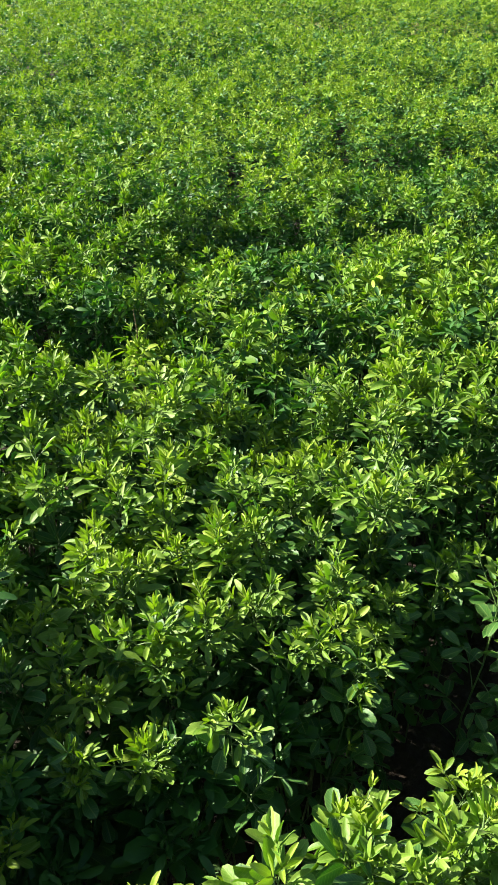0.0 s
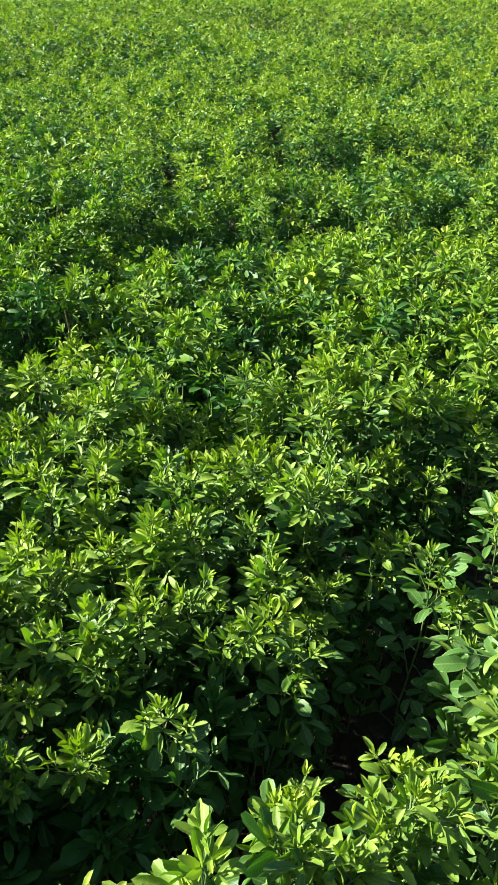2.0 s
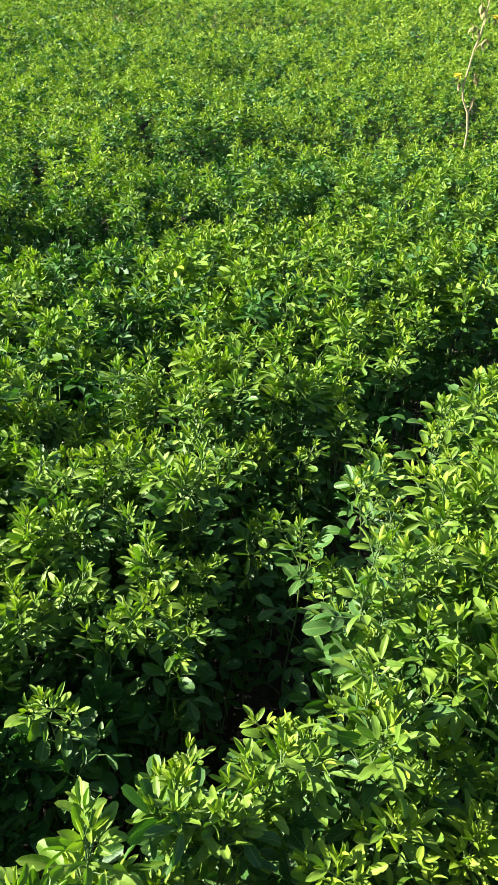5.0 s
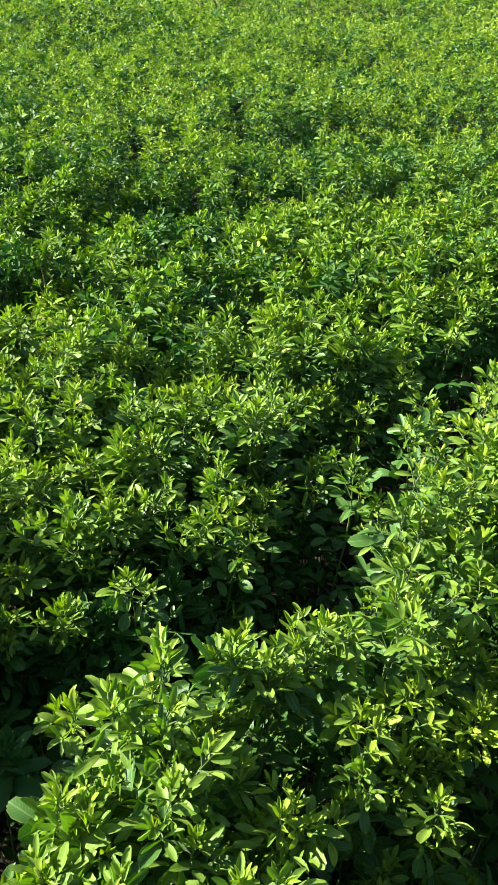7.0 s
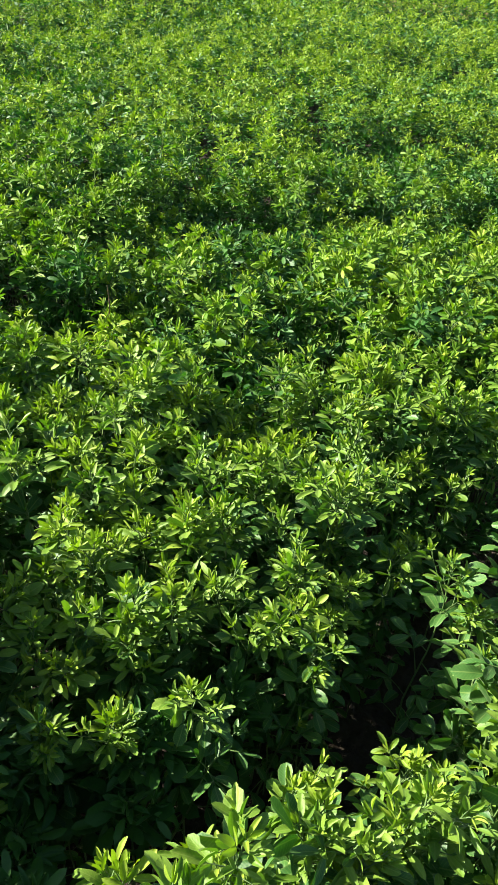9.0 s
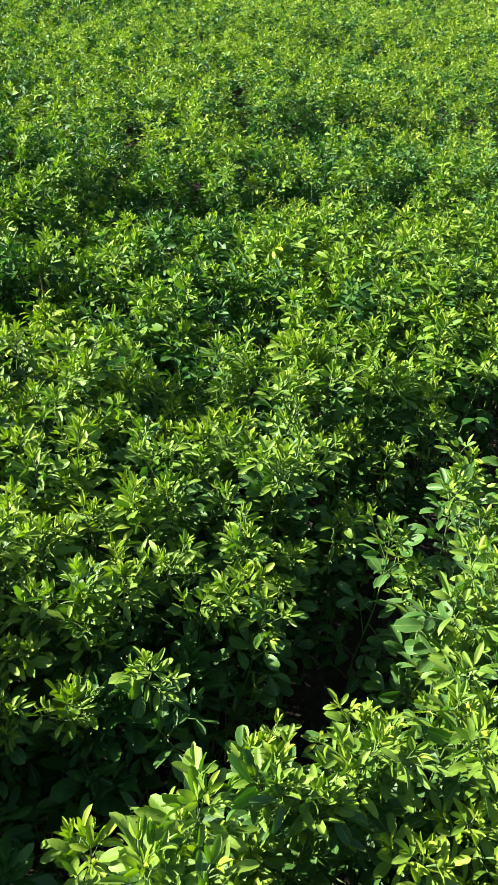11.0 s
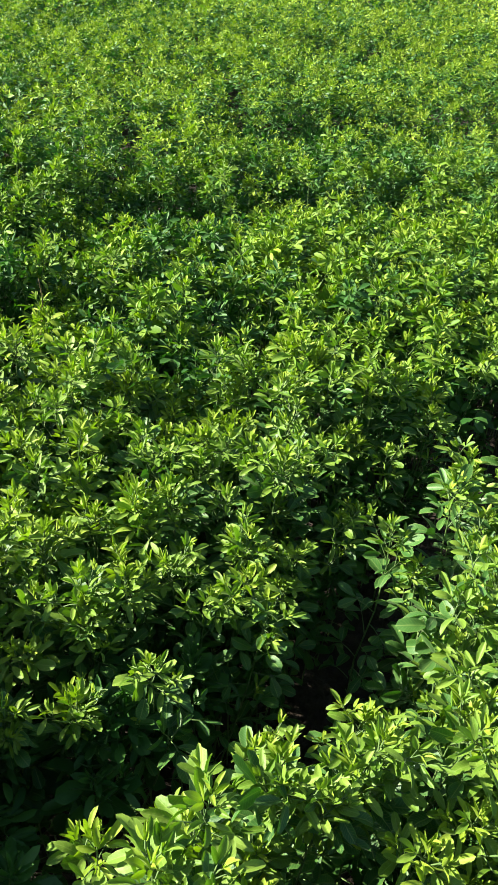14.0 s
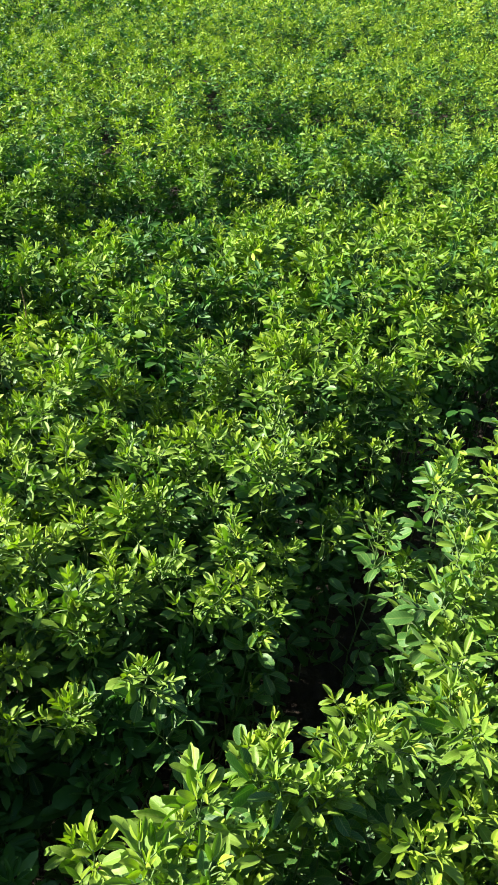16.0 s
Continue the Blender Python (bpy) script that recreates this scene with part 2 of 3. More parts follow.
def tube(points, radii, sides=5):
    """A tapering tube along the points."""
    verts, faces = [], []
    for k, (p, r) in enumerate(zip(points, radii)):
        p = Vector(p)
        way = Vector(points[min(k + 1, len(points) - 1)]) - Vector(points[max(k - 1, 0)])
        way.normalize()
        u = way.orthogonal().normalized()
        v = way.cross(u)
        for j in range(sides):
            a = 2 * math.pi * j / sides
            verts.append(tuple(p + r * (math.cos(a) * u + math.sin(a) * v)))
    for k in range(len(points) - 1):
        for j in range(sides):
            a, b = k * sides + j, k * sides + (j + 1) % sides
            faces += [(a, b, b + sides), (a, b + sides, a + sides)]
    return np.array(verts, float), np.array(faces, int)


def placed(m, va):
    r = np.array(m.to_3x3())
    return va @ r.T + np.array(m.translation)


def frame_of(origin, ahead, up):
    """A matrix whose y runs along ahead and whose z is nearest to up."""
    y = Vector(ahead).normalized()
    z = Vector(up) - y * y.dot(Vector(up))
    if z.length < 1e-4:
        z = y.orthogonal()
    z.normalize()
    x = y.cross(z)
    m = Matrix((x, y, z)).transposed().to_4x4()
    m.translation = origin
    return m


def leaf(rng, node, ahead, up, petiole, length, ratio, fold, age, fine):
    """A trifoliate leaf: (list of blades, petiole), each as vertices and faces."""
    ahead = Vector(ahead).normalized()
    tip = Vector(node) + ahead * petiole
    blades = []
    for k, turn in enumerate((0.0, 1.0, -1.0)):
        size = length * (1.0 if k == 0 else rng.uniform(0.86, 1.0))
        spread = radians(rng.uniform(42, 78) * (0.55 if age < 0.25 else 1.0))
        m = frame_of(tip, ahead, up) @ pose(0, 0, 0, 0, 0, 0)
        m = m @ Matrix.Rotation(turn * spread, 4, "Z") @ Matrix.Rotation(radians(rng.uniform(-30, 22) if age > 0.25 else rng.uniform(-15, 25)), 4, "X") @ Matrix.Rotation(radians(rng.uniform(-32, 32)), 4, "Y")
        if k == 0:
            m = m @ Matrix.Translation((0, 0.16 * length, 0))
        va, fa, marks = leaflet(rng, size, size * ratio * rng.uniform(0.88, 1.12), fold * rng.uniform(0.4, 1.6), rng.uniform(-0.3, 1.0), fine, max(0.2, min(1.0, 1.4 * age - 0.05)))
        blades.append((placed(m, va), fa, marks))
    end = tip + ahead * 0.16 * length
    stalk = tube([tuple(node), tuple((Vector(node) + tip) / 2 + Vector((0, 0, 0.002))), tuple(end)], (0.0011, 0.0008, 0.0005), 3) if fine else None
    return blades, stalk


def plant(seed, fine, height=0.58, leaves_from=0.16, count=26, big=1.15):
    """An upright alfalfa shoot with side shoots: its stem pieces and its leaves (blades, petiole, age)."""
    rng = random.Random(seed)
    lean, turn = rng.uniform(0.01, 0.06), rng.uniform(0, 6.28)
    bow = rng.uniform(-0.5, 0.5)

    def along(z):
        k = z / height
        r = height * lean * k * (0.5 + 0.5 * k)
        return Vector((r * math.cos(turn + bow * k) + 0.006 * math.sin(9 * k + seed), r * math.sin(turn + bow * k) + 0.006 * math.cos(8 * k), z))

    stems = [tube([tuple(along(height * k)) for k in (0, 0.25, 0.5, 0.7, 0.85, 0.97)], (0.0018, 0.0017, 0.0015, 0.0013, 0.0010, 0.0006), 5 if fine == 2 else 3)]
    leaves = []
    phi = rng.uniform(0, 6.28)

    def rosette(base, way, n, size, spread0):
        """The crowded young leaves at a shoot's end."""
        ph = rng.uniform(0, 6.28)
        for i in range(n):
            ph += 2.4 + rng.uniform(-0.3, 0.3)
            k = i / max(1, n - 1)
            up = radians(80 - spread0 * k + rng.uniform(-10, 10))
            side = Vector((math.cos(ph), math.sin(ph), 0))
            ahead = side * math.cos(up) + way * math.sin(up)
            node = base - way * 0.016 * k * n / 3
            ln = big * size * (0.55 + 0.45 * k) * rng.uniform(0.9, 1.1)
            leaves.append((*leaf(rng, node, ahead, way - side * 0.4, 0.006 + 0.012 * k, ln, rng.uniform(0.36, 0.46), 0.72 - 0.25 * k, 0.1 + 0.3 * k, fine), 0.1 + 0.3 * k))

    top = along(height * 0.97)
    rosette(top, (along(height) - along(height * 0.9)).normalized(), 9 if fine else 6, 0.027, 56)
    z, gap, i = height * 0.97 - 0.038, 0.021, 0
    sides = 0
    while z > leaves_from and len(leaves) < count:
        node = along(z)
        phi += math.pi + rng.uniform(-0.9, 0.9)
        depth = (height - z) / height
        side = Vector((math.cos(phi), math.sin(phi), 0))
        if i in (0, 1, 2, 4, 6) and rng.random() < 0.75 and sides < 3:
            # a side shoot from the leaf's axil
            ln = rng.uniform(0.03, 0.075)
            way = (side * 0.55 + Vector((0, 0, 1))).normalized()
            end = node + way * ln
            stems.append(tube([tuple(node), tuple(node + way * ln * 0.5), tuple(end)], (0.0012, 0.001, 0.0006), 3))
            rosette(end, way, 4 if fine else 3, 0.024, 54)
            sides += 1
        el = radians(rng.uniform(24, 60) - 62 * depth)
        ahead = side * math.cos(el) + Vector((0, 0, 1)) * math.sin(el)
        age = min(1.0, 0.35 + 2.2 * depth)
        size = big * rng.uniform(0.026, 0.034) * (1.0 if depth < 0.6 else 0.9)
        leaves.append((*leaf(rng, node, ahead, Vector((0, 0, 1)) + side * rng.uniform(-0.3, 0.5), rng.uniform(0.008, 0.018) + 0.05 * min(depth, 0.45), size, rng.uniform(0.50, 0.63) + 0.30 * max(0.0, age - 0.65), 0.46, age, fine), age))
        z -= gap
        gap = min(0.036 if count < 32 else 0.026, gap * 1.13)
        i += 1
    return stems, leaves


def mesh_of(name, pieces, mats):
    """One mesh from (vertices, triangles, material slot) pieces, shaded smooth."""
    counts = np.cumsum([0] + [len(p[0]) for p in pieces])
    va = np.concatenate([p[0] for p in pieces])
    fa = np.concatenate([p[1] + o for p, o in zip(pieces, counts)])
    slot = np.concatenate([np.broadcast_to(p[2], len(p[1])) for p in pieces]).astype(np.int32)
    me = bpy.data.meshes.new(name)
    me.vertices.add(len(va))
    me.vertices.foreach_set("co", va.astype(np.float32).ravel())
    me.loops.add(3 * len(fa))
    me.loops.foreach_set("vertex_index", fa.astype(np.int32).ravel())
    me.polygons.add(len(fa))
    me.polygons.foreach_set("loop_start", np.arange(0, 3 * len(fa), 3, dtype=np.int32))
    for mt in mats:
        me.materials.append(mt)
    me.polygons.foreach_set("material_index", slot)
    me.polygons.foreach_set("use_smooth", np.ones(len(fa), dtype=bool))
    if len(pieces[0]) > 3:
        blade = me.attributes.new("blade", "FLOAT_VECTOR", "POINT")
        blade.data.foreach_set("vector", np.concatenate([p[3] for p in pieces]).astype(np.float32).ravel())
    me.update(calc_edges=True)
    return me


def part(name, me, parent, label=""):
    ob = new(name, me)
    ob.parent = parent
    return tagged(ob, label)


# ---- the ground: one sheet to the horizon ----
def ground_sheet():
    xs = np.unique(np.concatenate([np.arange(-6, 6.01, 0.12), np.arange(-0.7, 1.2, 0.03), np.array([-3000, -600, -150, -50, -20, -10, 10, 20, 50, 150, 600, 3000.0])]).round(3))
    ys = np.unique(np.concatenate([np.arange(-3, 14.01, 0.12), np.arange(0.2, 2.0, 0.03), np.array([-3000, -600, -150, -50, -20, -8, 18, 25, 50, 150, 600, 3000.0])]).round(3))
    X, Y = np.meshgrid(xs, ys)
    Z = np.zeros_like(X)
    for i in range(X.shape[0]):
        for j in range(X.shape[1]):
            x, y = X[i, j], Y[i, j]
            if abs(x) < 8 and -4 < y < 15:
                z = 0.018 * noise.noise((x * 6, y * 6, 0)) + 0.012 * noise.noise((x * 21, y * 21, 3))
                if y > FIELD_END:
                    z += 0.42 * min(1.0, (y - FIELD_END) / 0.6) + 0.05 * noise.noise((x * 0.8, y * 3, 7))
                Z[i, j] = z
            elif y > FIELD_END:
                Z[i, j] = 0.42
    n, k = X.shape
    va = np.stack([X.ravel(), Y.ravel(), Z.ravel()], 1)
    q = np.arange(n * k).reshape(n, k)
    a, b, c, d = q[:-1, :-1].ravel(), q[:-1, 1:].ravel(), q[1:, 1:].ravel(), q[1:, :-1].ravel()
    fa = np.concatenate([np.stack([a, b, c], 1), np.stack([a, c, d], 1)])
    mid = va[fa].mean(1)
    slot = (mid[:, 1] > FIELD_END + 0.05).astype(np.int32)
    ob = new("ground", mesh_of("ground", [(va, fa, slot)], [soil, verge_soil]))
    tagged(ob, "dark crumbly field soil rising to a pale dry verge", "ground", kind="structure")
    return ob


ground_sheet()

# ---- where the plants stand ----
STEP = 0.057
spots = []
for iy in range(int(-0.9 / STEP), int(FIELD_END / STEP)):
    for ix in range(int(-4.6 / STEP), int(4.6 / STEP)):
        grow = random.Random(ix * 7919 + iy * 104729 + 11)
        x, y = (ix + grow.uniform(0.02, 0.98)) * STEP, (iy + grow.uniform(0.02, 0.98)) * STEP
        keep = grow.random()
        if y > FIELD_END - 0.1 + 0.08 * math.sin(2.3 * x):
            continue
        seen = abs(x) < 0.34 + 0.37 * max(0.0, y) and y > 0.25
        flank = not seen and -0.85 - 0.37 * max(0.0, y) < x < 0.9 and -0.3 < y < 2.6
        if not seen and keep > (0.6 if flank else 0.28):
            continue
        d, side = furrow_side(x, y)
        if d < (0.095 if side > 0 else 0.115) * (1.0 if y < 1.02 else 0.8):
            continue
        if ((x - 0.25) / 1.3) ** 2 + (y - 0.505) ** 2 < 0.04 ** 2 or ((x - 0.02) / 0.065) ** 2 + ((y - 0.82) / 0.05) ** 2 < 1:
            continue
        h = canopy(x, y)
        if side < 0 and 0.35 < y < 1.35 and x < 0.8 and grow.random() < 0.4:
            ex, ey = x + grow.uniform(0.02, 0.035), y - grow.uniform(0.02, 0.035)
            ed, es = furrow_side(ex, ey)
            if es < 0 and ed > 0.1:
                spots.append((ex, ey, canopy(ex, ey) * grow.uniform(0.88, 1.0), ed, es, seen))
        spots.append((x, y, h * (1.06 - (0.14 if y < 2.5 else 0.36) * grow.random() ** 1.5), d, side, seen))

# shoots that stand alone on the bank's edge, over the furrow
for x, y, h in [(0.128, 0.795, 0.50), (0.125, 0.765, 0.52), (0.075, 0.675, 0.53), (0.045, 0.630, 0.54), (0.02, 0.595, 0.57), (-0.010, 0.505, 0.56), (-0.035, 0.465, 0.57), (0.235, 0.805, 0.50), (0.275, 0.815, 0.52), (0.265, 0.775, 0.59), (0.160, 0.680, 0.62), (0.295, 1.035, 0.57), (0.330, 0.920, 0.54), (0.380, 1.105, 0.52), (0.445, 1.205, 0.525), (0.47, 1.265, 0.56)]:
    spots.append((x, y, h, *furrow_side(x, y), True))

NEAR = [s for s in spots if 0.36 < s[1] < 1.62 and abs(s[0] - 0.11) < 0.24 + 0.31 * (s[1] - 0.4)]
NEAR.sort(key=lambda s: s[1])
NEAR = NEAR[:245]
near_set = set(NEAR)


def stand(s, rng):
    """The pose of a plant at a spot: turned, leaning into a furrow beside it, scaled to the stand's height."""
    x, y, h, d, side, seen = s
    k = max(0.78, min(1.14, h / 0.58))
    tilt = 0.0
    m = Matrix.Translation((x, y, min(0.0, h - 0.58 * k)))
    if d < 0.11:
        e = 0.01
        gx = (furrow_side(x + e, y)[0] - furrow_side(x - e, y)[0]) / (2 * e)
        gy = (furrow_side(x, y + e)[0] - furrow_side(x, y - e)[0]) / (2 * e)
        away = Vector((-gx, -gy, 0))
        if away.length > 0.1:
            tilt = 0.03 * (1 - d / 0.11)
            m = m @ Matrix.Rotation(tilt, 4, Vector((0, 0, 1)).cross(away).normalized())
    m = m @ Matrix.Rotation(rng.uniform(-0.07, 0.07), 4, "X") @ Matrix.Rotation(rng.uniform(-0.07, 0.07), 4, "Y") @ Matrix.Rotation(rng.uniform(0, 6.28), 4, "Z")
    return m, k


# ---- the rest of the crop, one mass of plants ----
def joined_variant(seed, fine, count, leaves_from, big=1.15, height=0.58, thin=1):
    stems, leaves = plant(seed, fine, height, leaves_from, count, big)
    leaves = leaves[::thin]
    pieces = []
    for va, fa in stems[:1] if fine == 0 else stems:
        if fine:
            pieces.append((va, fa, 2))
    for blades, stalk, age in leaves:
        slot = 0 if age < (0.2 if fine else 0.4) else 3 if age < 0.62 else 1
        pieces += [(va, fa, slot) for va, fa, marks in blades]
        if stalk is not None and fine == 2:
            pieces.append((*stalk, 2))
    counts = np.cumsum([0] + [len(p[0]) for p in pieces])
    return (np.concatenate([p[0] for p in pieces]), np.concatenate([p[1] + o for p, o in zip(pieces, counts)]),
            np.concatenate([np.full(len(p[1]), p[2]) for p in pieces]))


def crop():
    kinds = {2: [joined_variant(500 + i, 1, 28, 0.08, 1.25) for i in range(10)],
             1: [joined_variant(520 + i, 1, 19, 0.16, 1.25) for i in range(14)],
             0: [joined_variant(600 + i, 0, 20, 0.26, 1.15) for i in range(14)],
             -1: [joined_variant(700 + i, 0, 22, 0.20, 1.40, thin=2) for i in range(14)],
             -3: [joined_variant(900 + i, 0, 26, 0.08, 1.2) for i in range(8)],
             -2: [joined_variant(800 + i, 0, 9, 0.34, 2.5, thin=2) for i in range(8)]}
    va, fa, sl, start = [], [], [], 0
    for s in spots:
        if s in near_set:
            continue
        x, y, h, d, side, seen = s
        rng = random.Random(int(x * 1e5) * 31 + int(y * 1e5))
        fine = -2 if not seen else -1 if y > 5.2 else 0 if y > 3.0 else 2 if d < 0.2 or (x < 0.1 and y < 0.95) else 1
        if seen and 2.0 < y < 5.2 and h < 0.42:
            fine = -3
        v, f, slot = rng.choice(kinds[fine])
        m, k = stand(s, rng)
        va.append(placed(m, v * k))
        fa.append(f + start)
        vigour = 0.5 + 0.9 * noise.noise((x * 5.0, y * 5.0, 9.7)) + rng.uniform(-0.35, 0.35)
        if vigour > 0.95 and seen:
            slot = np.where(slot == 3, 0, slot)
        elif vigour < 0.12 or not seen:
            slot = np.where(slot == 0, 3, np.where(slot == 3, 1, slot))
        sl.append(slot)
        start += len(v)
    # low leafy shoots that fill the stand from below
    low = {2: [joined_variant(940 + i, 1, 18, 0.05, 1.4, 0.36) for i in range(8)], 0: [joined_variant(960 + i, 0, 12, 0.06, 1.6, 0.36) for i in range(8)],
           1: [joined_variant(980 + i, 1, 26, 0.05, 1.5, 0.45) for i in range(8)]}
    for iy in range(int(-0.2 / 0.062), int(7.2 / 0.062)):
        for ix in range(int(-2.3 / 0.062), int(1.9 / 0.062)):
            rng = random.Random(ix * 7919 + iy * 104729 + 5)
            x, y = (ix + rng.random()) * 0.062, (iy + rng.random()) * 0.062
            if not -0.8 - 0.37 * max(0.0, y) < x < 0.4 + 0.37 * max(0.0, y):
                continue
            if y > 3.0 and all(math.hypot((x - px) / 1.35, (y - py) / 0.9) > 1.7 * r for px, py, r, depth in PITS):
                continue
            d, side = furrow_side(x, y)
            flank = side > 0 and d < 0.19 and y < 0.95
            if d < (0.10 if side < 0 else 0.05 if flank and x < -0.01 else 0.085):
                continue
            near = 0.3 < y < 1.25 and -0.3 - 0.2 * y < x < 0.4 + 0.3 * y
            v, f, slot = rng.choice(low[1 if flank else 2 if near else 0])
            m, k = stand((x, y, 0.58 * rng.uniform(0.8, 1.1), d, side, True), rng)
            va.append(placed(m, v * k))
            fa.append(f + start)
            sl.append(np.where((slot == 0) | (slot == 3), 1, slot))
            start += len(v)
    me = mesh_of("alfalfa_crop", [(np.concatenate(va), np.concatenate(fa), np.concatenate(sl))], [crop_young, crop_mature, stem_green, crop_middle])
    tagged(new("alfalfa_crop", me), "dense field of bright green leafy alfalfa", "alfalfa crop", kind="stuff")


crop()

# ---- a tall dry weed standing out of the crop ----
def flat_leaf(rng, at, ahead, length, width, curl):
    va, fa = leaflet(rng, length, width, 0.35, curl, 2, 0.4)[:2]
    return placed(frame_of(Vector(at), ahead, (0, 0, 1)), va), fa


def dry_weed(x, y):
    rng = random.Random(77)
    root = new("dry_weed")
    root.location = (x, y, 0)
    tagged(root, "tall bleached dead weed stalk with withered leaves, rising from the alfalfa", "dry weed")
    base = 0.47
    way = [(0.01, 0.0, 0.0), (0.0, 0.01, 0.25), (0, 0, base), (-0.012, 0, base + 0.07), (-0.038, 0.01, base + 0.12), (-0.045, 0.01, base + 0.16), (-0.038, 0.0, base + 0.235), (-0.026, 0.01, base + 0.30), (-0.012, 0.01, base + 0.345), (-0.006, 0.0, base + 0.42), (0.002, 0.01, base + 0.47), (-0.004, 0.01, base + 0.52), (-0.002, 0.0, base + 0.65), (0.0, 0.0, base + 0.80)]
    part("stalk", mesh_of("stalk", [(*tube(way, (0.0055, 0.005, 0.0042, 0.0045, 0.0034, 0.0038, 0.003, 0.0027, 0.0036, 0.0025, 0.003, 0.0021, 0.0016, 0.0009), 7), 0)], [dry_stalk]), root)
    for start, end, r in (((-0.012, 0, base + 0.07), (0.008, 0.01, base + 0.13), 0.003), ((-0.012, 0.01, base + 0.345), (-0.05, 0.02, base + 0.385), 0.0018), ((-0.026, 0.01, base + 0.30), (0.02, 0.0, base + 0.335), 0.0016), ((-0.006, 0.0, base + 0.42), (0.035, 0.0, base + 0.40), 0.0018), ((-0.006, 0.0, base + 0.42), (-0.035, 0.0, base + 0.47), 0.0016), ((-0.004, 0.01, base + 0.52), (0.03, 0.0, base + 0.56), 0.0015),
                          ((-0.045, 0.01, base + 0.16), (-0.075, 0.0, base + 0.20), 0.0016),
                          ((-0.038, 0.0, base + 0.235), (0.016, 0.0, base + 0.19), 0.0014)):
        mid = tuple((a + b) / 2 + rng.uniform(-0.006, 0.006) for a, b in zip(start, end))
        part("twig", mesh_of("twig", [(*tube([start, mid, end], (r, r * 0.8, r * 0.5), 5), 0)], [dry_stalk]), root)
        for k in range(5):
            at = tuple(a + (b - a) * (0.3 + 0.17 * k) for a, b in zip(start, end))
            ahead = (rng.uniform(-1, 1), rng.uniform(-1, 1), rng.uniform(-0.9, 0.3))
            part("withered_leaf", mesh_of("withered_leaf", [(*flat_leaf(rng, at, ahead, rng.uniform(0.022, 0.044), 0.016, 1.6), 0)], [straw]), root)
    for fx, fz in ((-0.076, base + 0.205), (0.036, base + 0.405), (0.03, base + 0.565)):
        pieces = []
        for k in range(11):
            a = k * 1.2566
            rise = 0.2 if k < 5 else 0.9 if k < 10 else -0.9
            pieces.append((*flat_leaf(rng, (fx, 0.0, fz), (math.cos(a), math.sin(a), rise), 0.020, 0.014, 0.5), 0))
        part("flower", mesh_of("flower", pieces, [petal]), root, "small faded yellow flower")


dry_weed(1.25, 3.56)


def withered_stalk(x, y):
    root = new("withered_stalk")
    root.location = (x, y, 0)
    tagged(root, "thin curved brown dead stalk standing among green alfalfa", "dead stalk")
    way = [(-0.03, 0.02, 0.0), (-0.02, 0.01, 0.30), (-0.006, 0.0, 0.47), (0.004, 0.0, 0.52), (0.006, 0.0, 0.56), (0.002, 0.0, 0.60)]
    part("stalk", mesh_of("stalk", [(*tube(way, (0.0024, 0.0022, 0.002, 0.0018, 0.0015, 0.0008), 6), 0)], [old_wood]), root)
    rng = random.Random(12)
    for k, z in enumerate((0.48, 0.52)):
        ahead = (math.cos(2.1 * k), math.sin(2.1 * k), -0.4)
        part("withered_leaf", mesh_of("withered_leaf", [(*flat_leaf(rng, (0.004, 0.0, z), ahead, 0.022, 0.009, 1.5), 0)], [old_wood]), root)


withered_stalk(-0.33, 1.65)


# ---- the verge: boundary posts and dry grass ----
def boundary_post(x, y, r, painted, name_label):
    root = new("boundary_post")
    root.location = (x, y, 0.16)
    tagged(root, name_label, "post", "posts along the field edge")
    rng = random.Random(int(x * 100))
    rows = [(rng.uniform(-0.004, 0.004), rng.uniform(-0.004, 0.004), z) for z in (-0.15, 0.1, 0.3, 0.42, 0.7, 1.0)]
    part("shaft", mesh_of("shaft", [(*tube(rows, [r * k for k in (1.12, 1.05, 1.0, 0.98, 0.95, 0.9)], 9), 0)], [old_wood]), root)
    cap = tube([(0, 0, 0.99), (0, 0, 1.005), (0, 0, 1.012)], (r * 0.9, r * 0.8, 0.004), 9)
    part("top", mesh_of("top", [(*cap, 0)], [old_wood]), root)
    if painted:
        band = tube([(0, 0, 0.33), (0, 0, 0.34), (0, 0, 0.75), (0, 0, 0.93)], (r * 1.0, r * 1.07, r * 1.04, r * 1.0), 12)
        part("painted_band", mesh_of("painted_band", [(*band, 0)], [yellow_paint]), root, "faded yellow paint")


boundary_post(-0.16, 9.85, 0.055, True, "weathered wooden post with a faded yellow band on the verge")
# second upright: a thin post shape in place of a plant stalk
boundary_post(1.10, 9.95, 0.03, False, "thin brown upright on the dry verge, post shape standing in for a plant stalk")


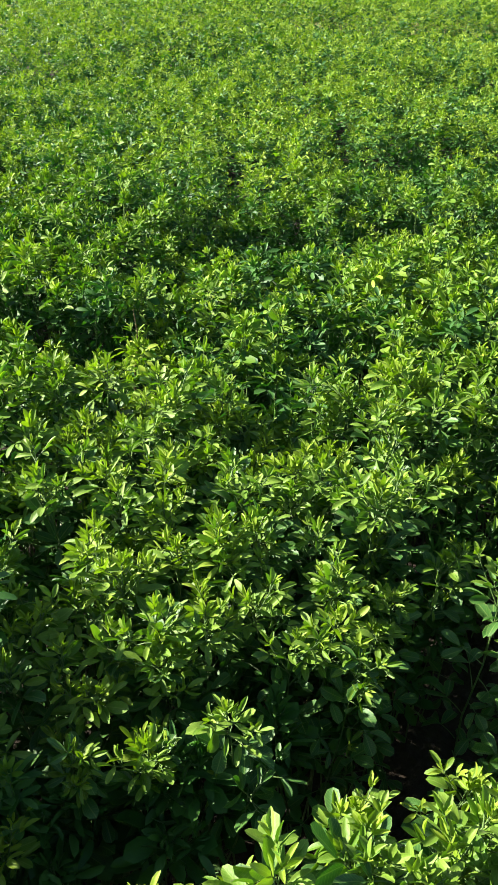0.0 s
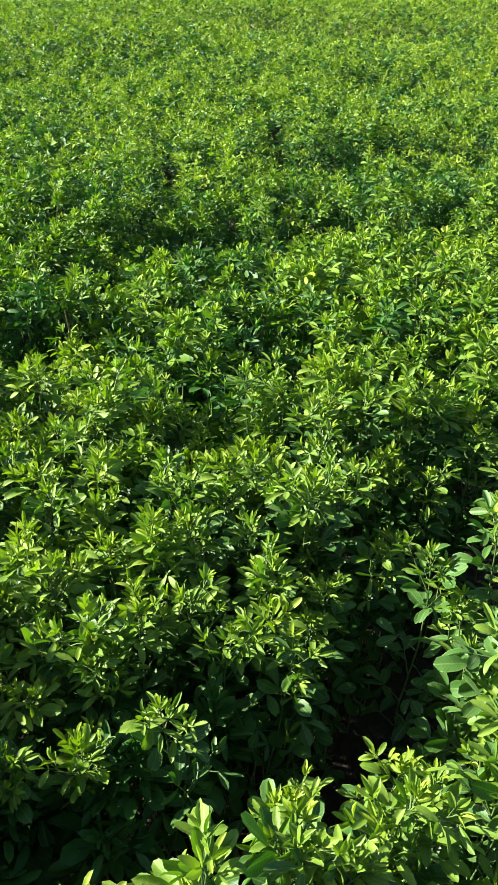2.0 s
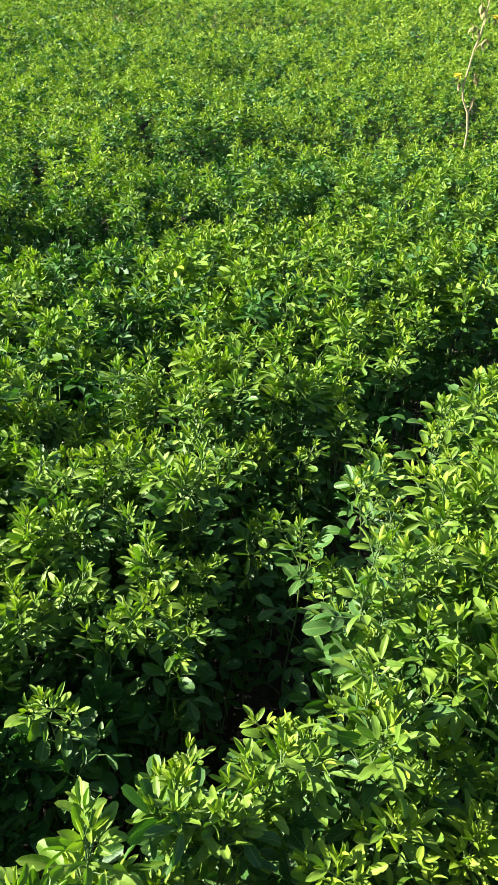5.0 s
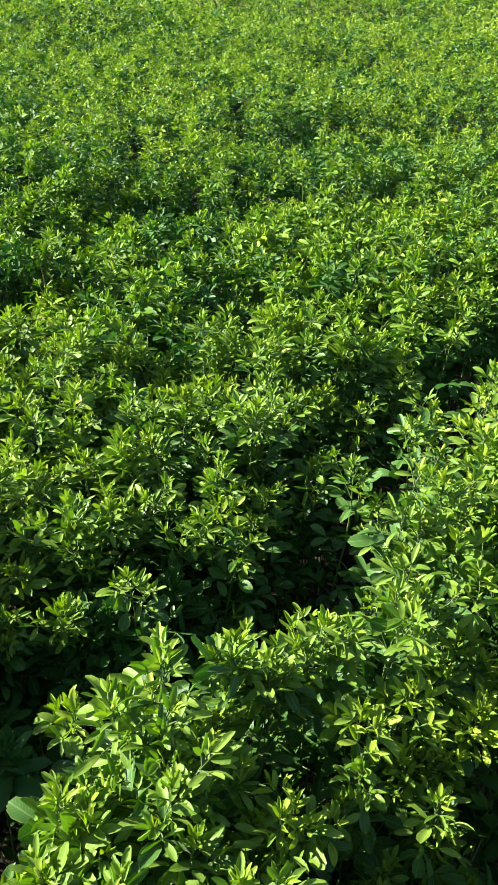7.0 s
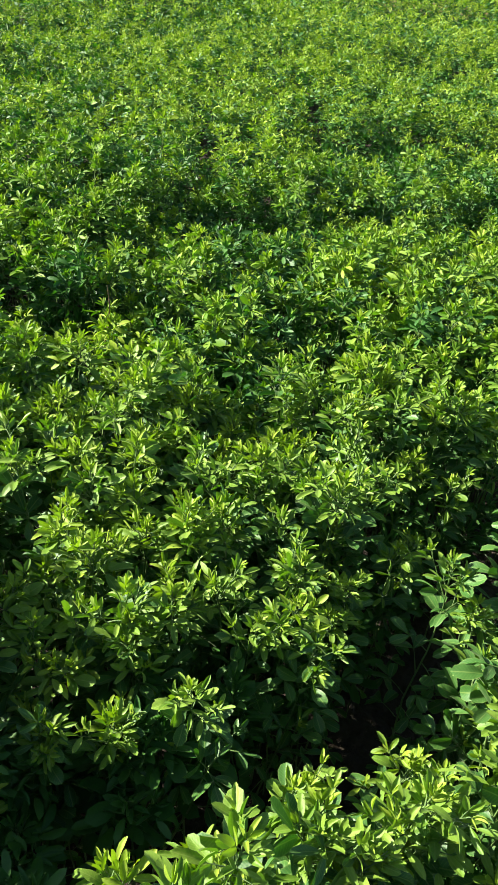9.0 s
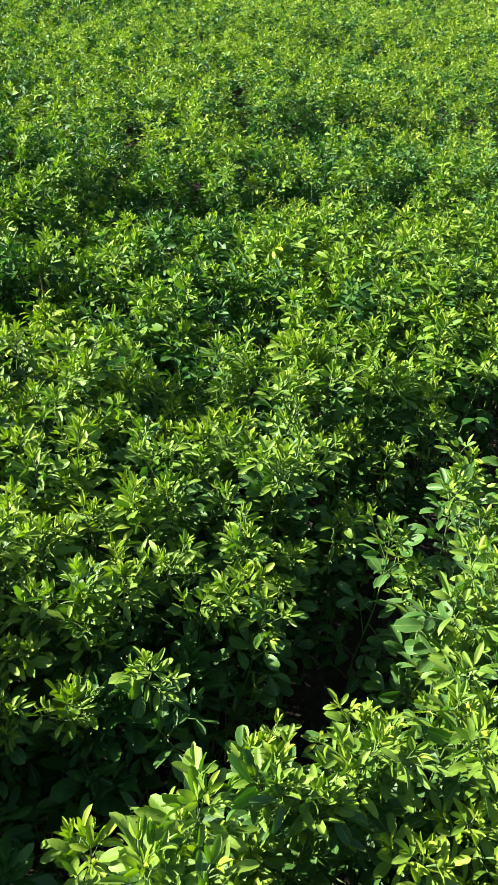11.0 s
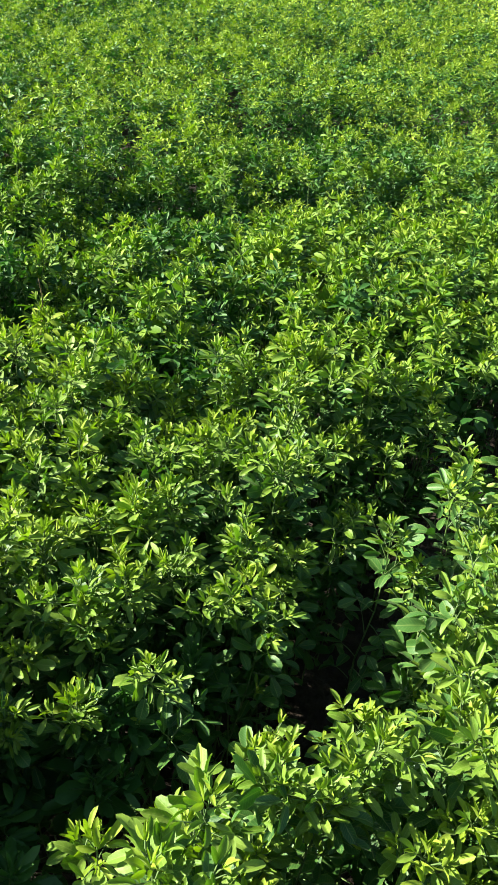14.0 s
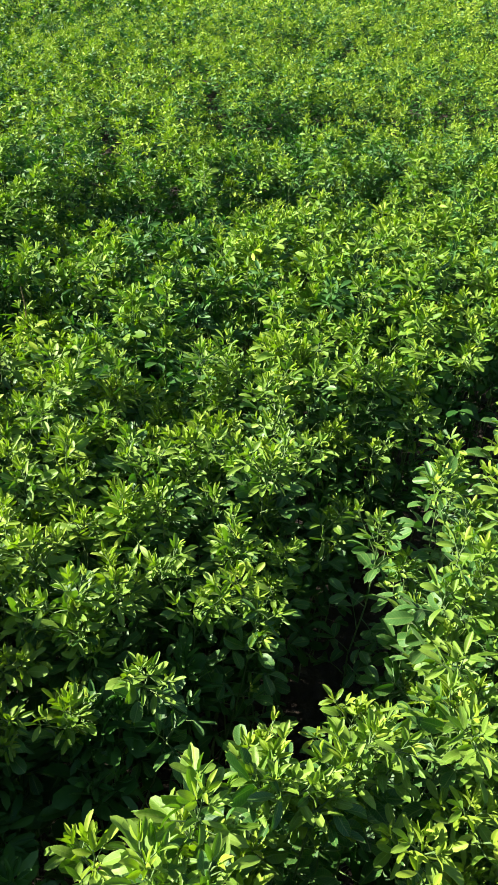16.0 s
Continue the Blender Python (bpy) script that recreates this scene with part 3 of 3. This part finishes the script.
def verge_grass():
    rng = random.Random(31)
    blade = []
    for i in range(40):
        lean = rng.uniform(0.1, 0.7)
        a = rng.uniform(0, 6.28)
        h = rng.uniform(0.08, 0.22)
        bx, by = rng.uniform(-0.05, 0.05), rng.uniform(-0.05, 0.05)
        dx, dy = math.cos(a), math.sin(a)
        w = rng.uniform(0.002, 0.004)
        va = np.array([(bx - dy * w, by + dx * w, 0), (bx + dy * w, by - dx * w, 0), (bx + dx * lean * h * 0.4 + dy * w, by + dy * lean * h * 0.4 - dx * w, h * 0.6),
                       (bx + dx * lean * h * 0.4 - dy * w, by + dy * lean * h * 0.4 + dx * w, h * 0.6), (bx + dx * lean * h, by + dy * lean * h, h)], float)
        blade.append((va, np.array([(0, 1, 2), (0, 2, 3), (3, 2, 4)])))
    pieces = []
    for k in range(900):
        # a thin scatter, and an added line of dark-coloured tufts standing in for a dark band
        line = k % 2
        x, y = rng.uniform(-5, 5), 11.2 + rng.gauss(0, 0.12) if line else FIELD_END + 0.1 + abs(rng.gauss(0, 0.9))
        z = 0.42 * max(0.0, min(1.0, (y - FIELD_END) / 0.6)) - 0.02
        for va, fa in rng.sample(blade, 14):
            pieces.append((va * rng.uniform(0.3, 0.6) * (0.8 if line else 1.0) + np.array((x, y, z)), fa, (2 if rng.random() < 0.6 else 1) if line else 1 if rng.random() < 0.3 else 0))
    tagged(new("verge_grass", mesh_of("verge_grass", pieces, [straw, stem_green, old_wood])), "short straw-coloured dry grass on the field verge, with an added dark line", "dry grass", kind="stuff")


verge_grass()

# ---- the nearest plants, each with its own stem and leaves ----
def near_plants():
    first, used = [], set()
    for i in range(16):
        stems, leaves = plant(300 + i, 2, 0.58, 0.08, 28 if i < 8 else 40, 1.12)
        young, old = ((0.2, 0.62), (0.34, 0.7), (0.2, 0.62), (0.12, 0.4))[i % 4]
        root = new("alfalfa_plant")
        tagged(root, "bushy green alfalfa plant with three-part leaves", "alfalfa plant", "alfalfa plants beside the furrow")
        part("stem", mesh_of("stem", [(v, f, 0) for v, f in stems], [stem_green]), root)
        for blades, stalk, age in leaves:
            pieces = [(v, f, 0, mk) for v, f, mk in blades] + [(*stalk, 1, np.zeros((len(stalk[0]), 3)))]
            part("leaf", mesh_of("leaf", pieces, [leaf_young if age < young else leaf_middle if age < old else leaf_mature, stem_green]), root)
        first.append(root)
    for s in NEAR:
        rng = random.Random(int(s[0] * 1e5) * 31 + int(s[1] * 1e5))
        m, k = stand(s, rng)
        m = m @ Matrix.Scale(k, 4)
        k = rng.randrange(8) + (8 if s[3] < (0.13 if s[4] > 0 else 0.155) or (s[4] > 0 and s[1] < 0.80) else 0)
        if k not in used:
            first[k].matrix_basis = m
            used.add(k)
        else:
            copy_thing(first[k], m).matrix_basis = m


near_plants()


def sprawling_shoot():
    """A sparse, long-stalked shoot that leans out over the furrow, its leaves coloured dark for shade."""
    stems, leaves = plant(411, 2, 0.50, 0.30, 15, 1.15)
    root = new("alfalfa_shoot")
    root.matrix_basis = pose(-0.085, 0.815, 0, 0, 16, -8)
    tagged(root, "sparse alfalfa shoot leaning over the shaded furrow, leaves coloured dark for shade", "alfalfa shoot")
    part("stem", mesh_of("stem", [(v, f, 0) for v, f in stems], [stem_green]), root)
    # every leaf takes the mature colour, which paints in the shoot's shade
    for blades, stalk, age in leaves[5:]:
        pieces = [(v, f, 0, mk) for v, f, mk in blades] + [(*stalk, 1, np.zeros((len(stalk[0]), 3)))]
        part("leaf", mesh_of("leaf", pieces, [leaf_mature, stem_green]), root)


sprawling_shoot()
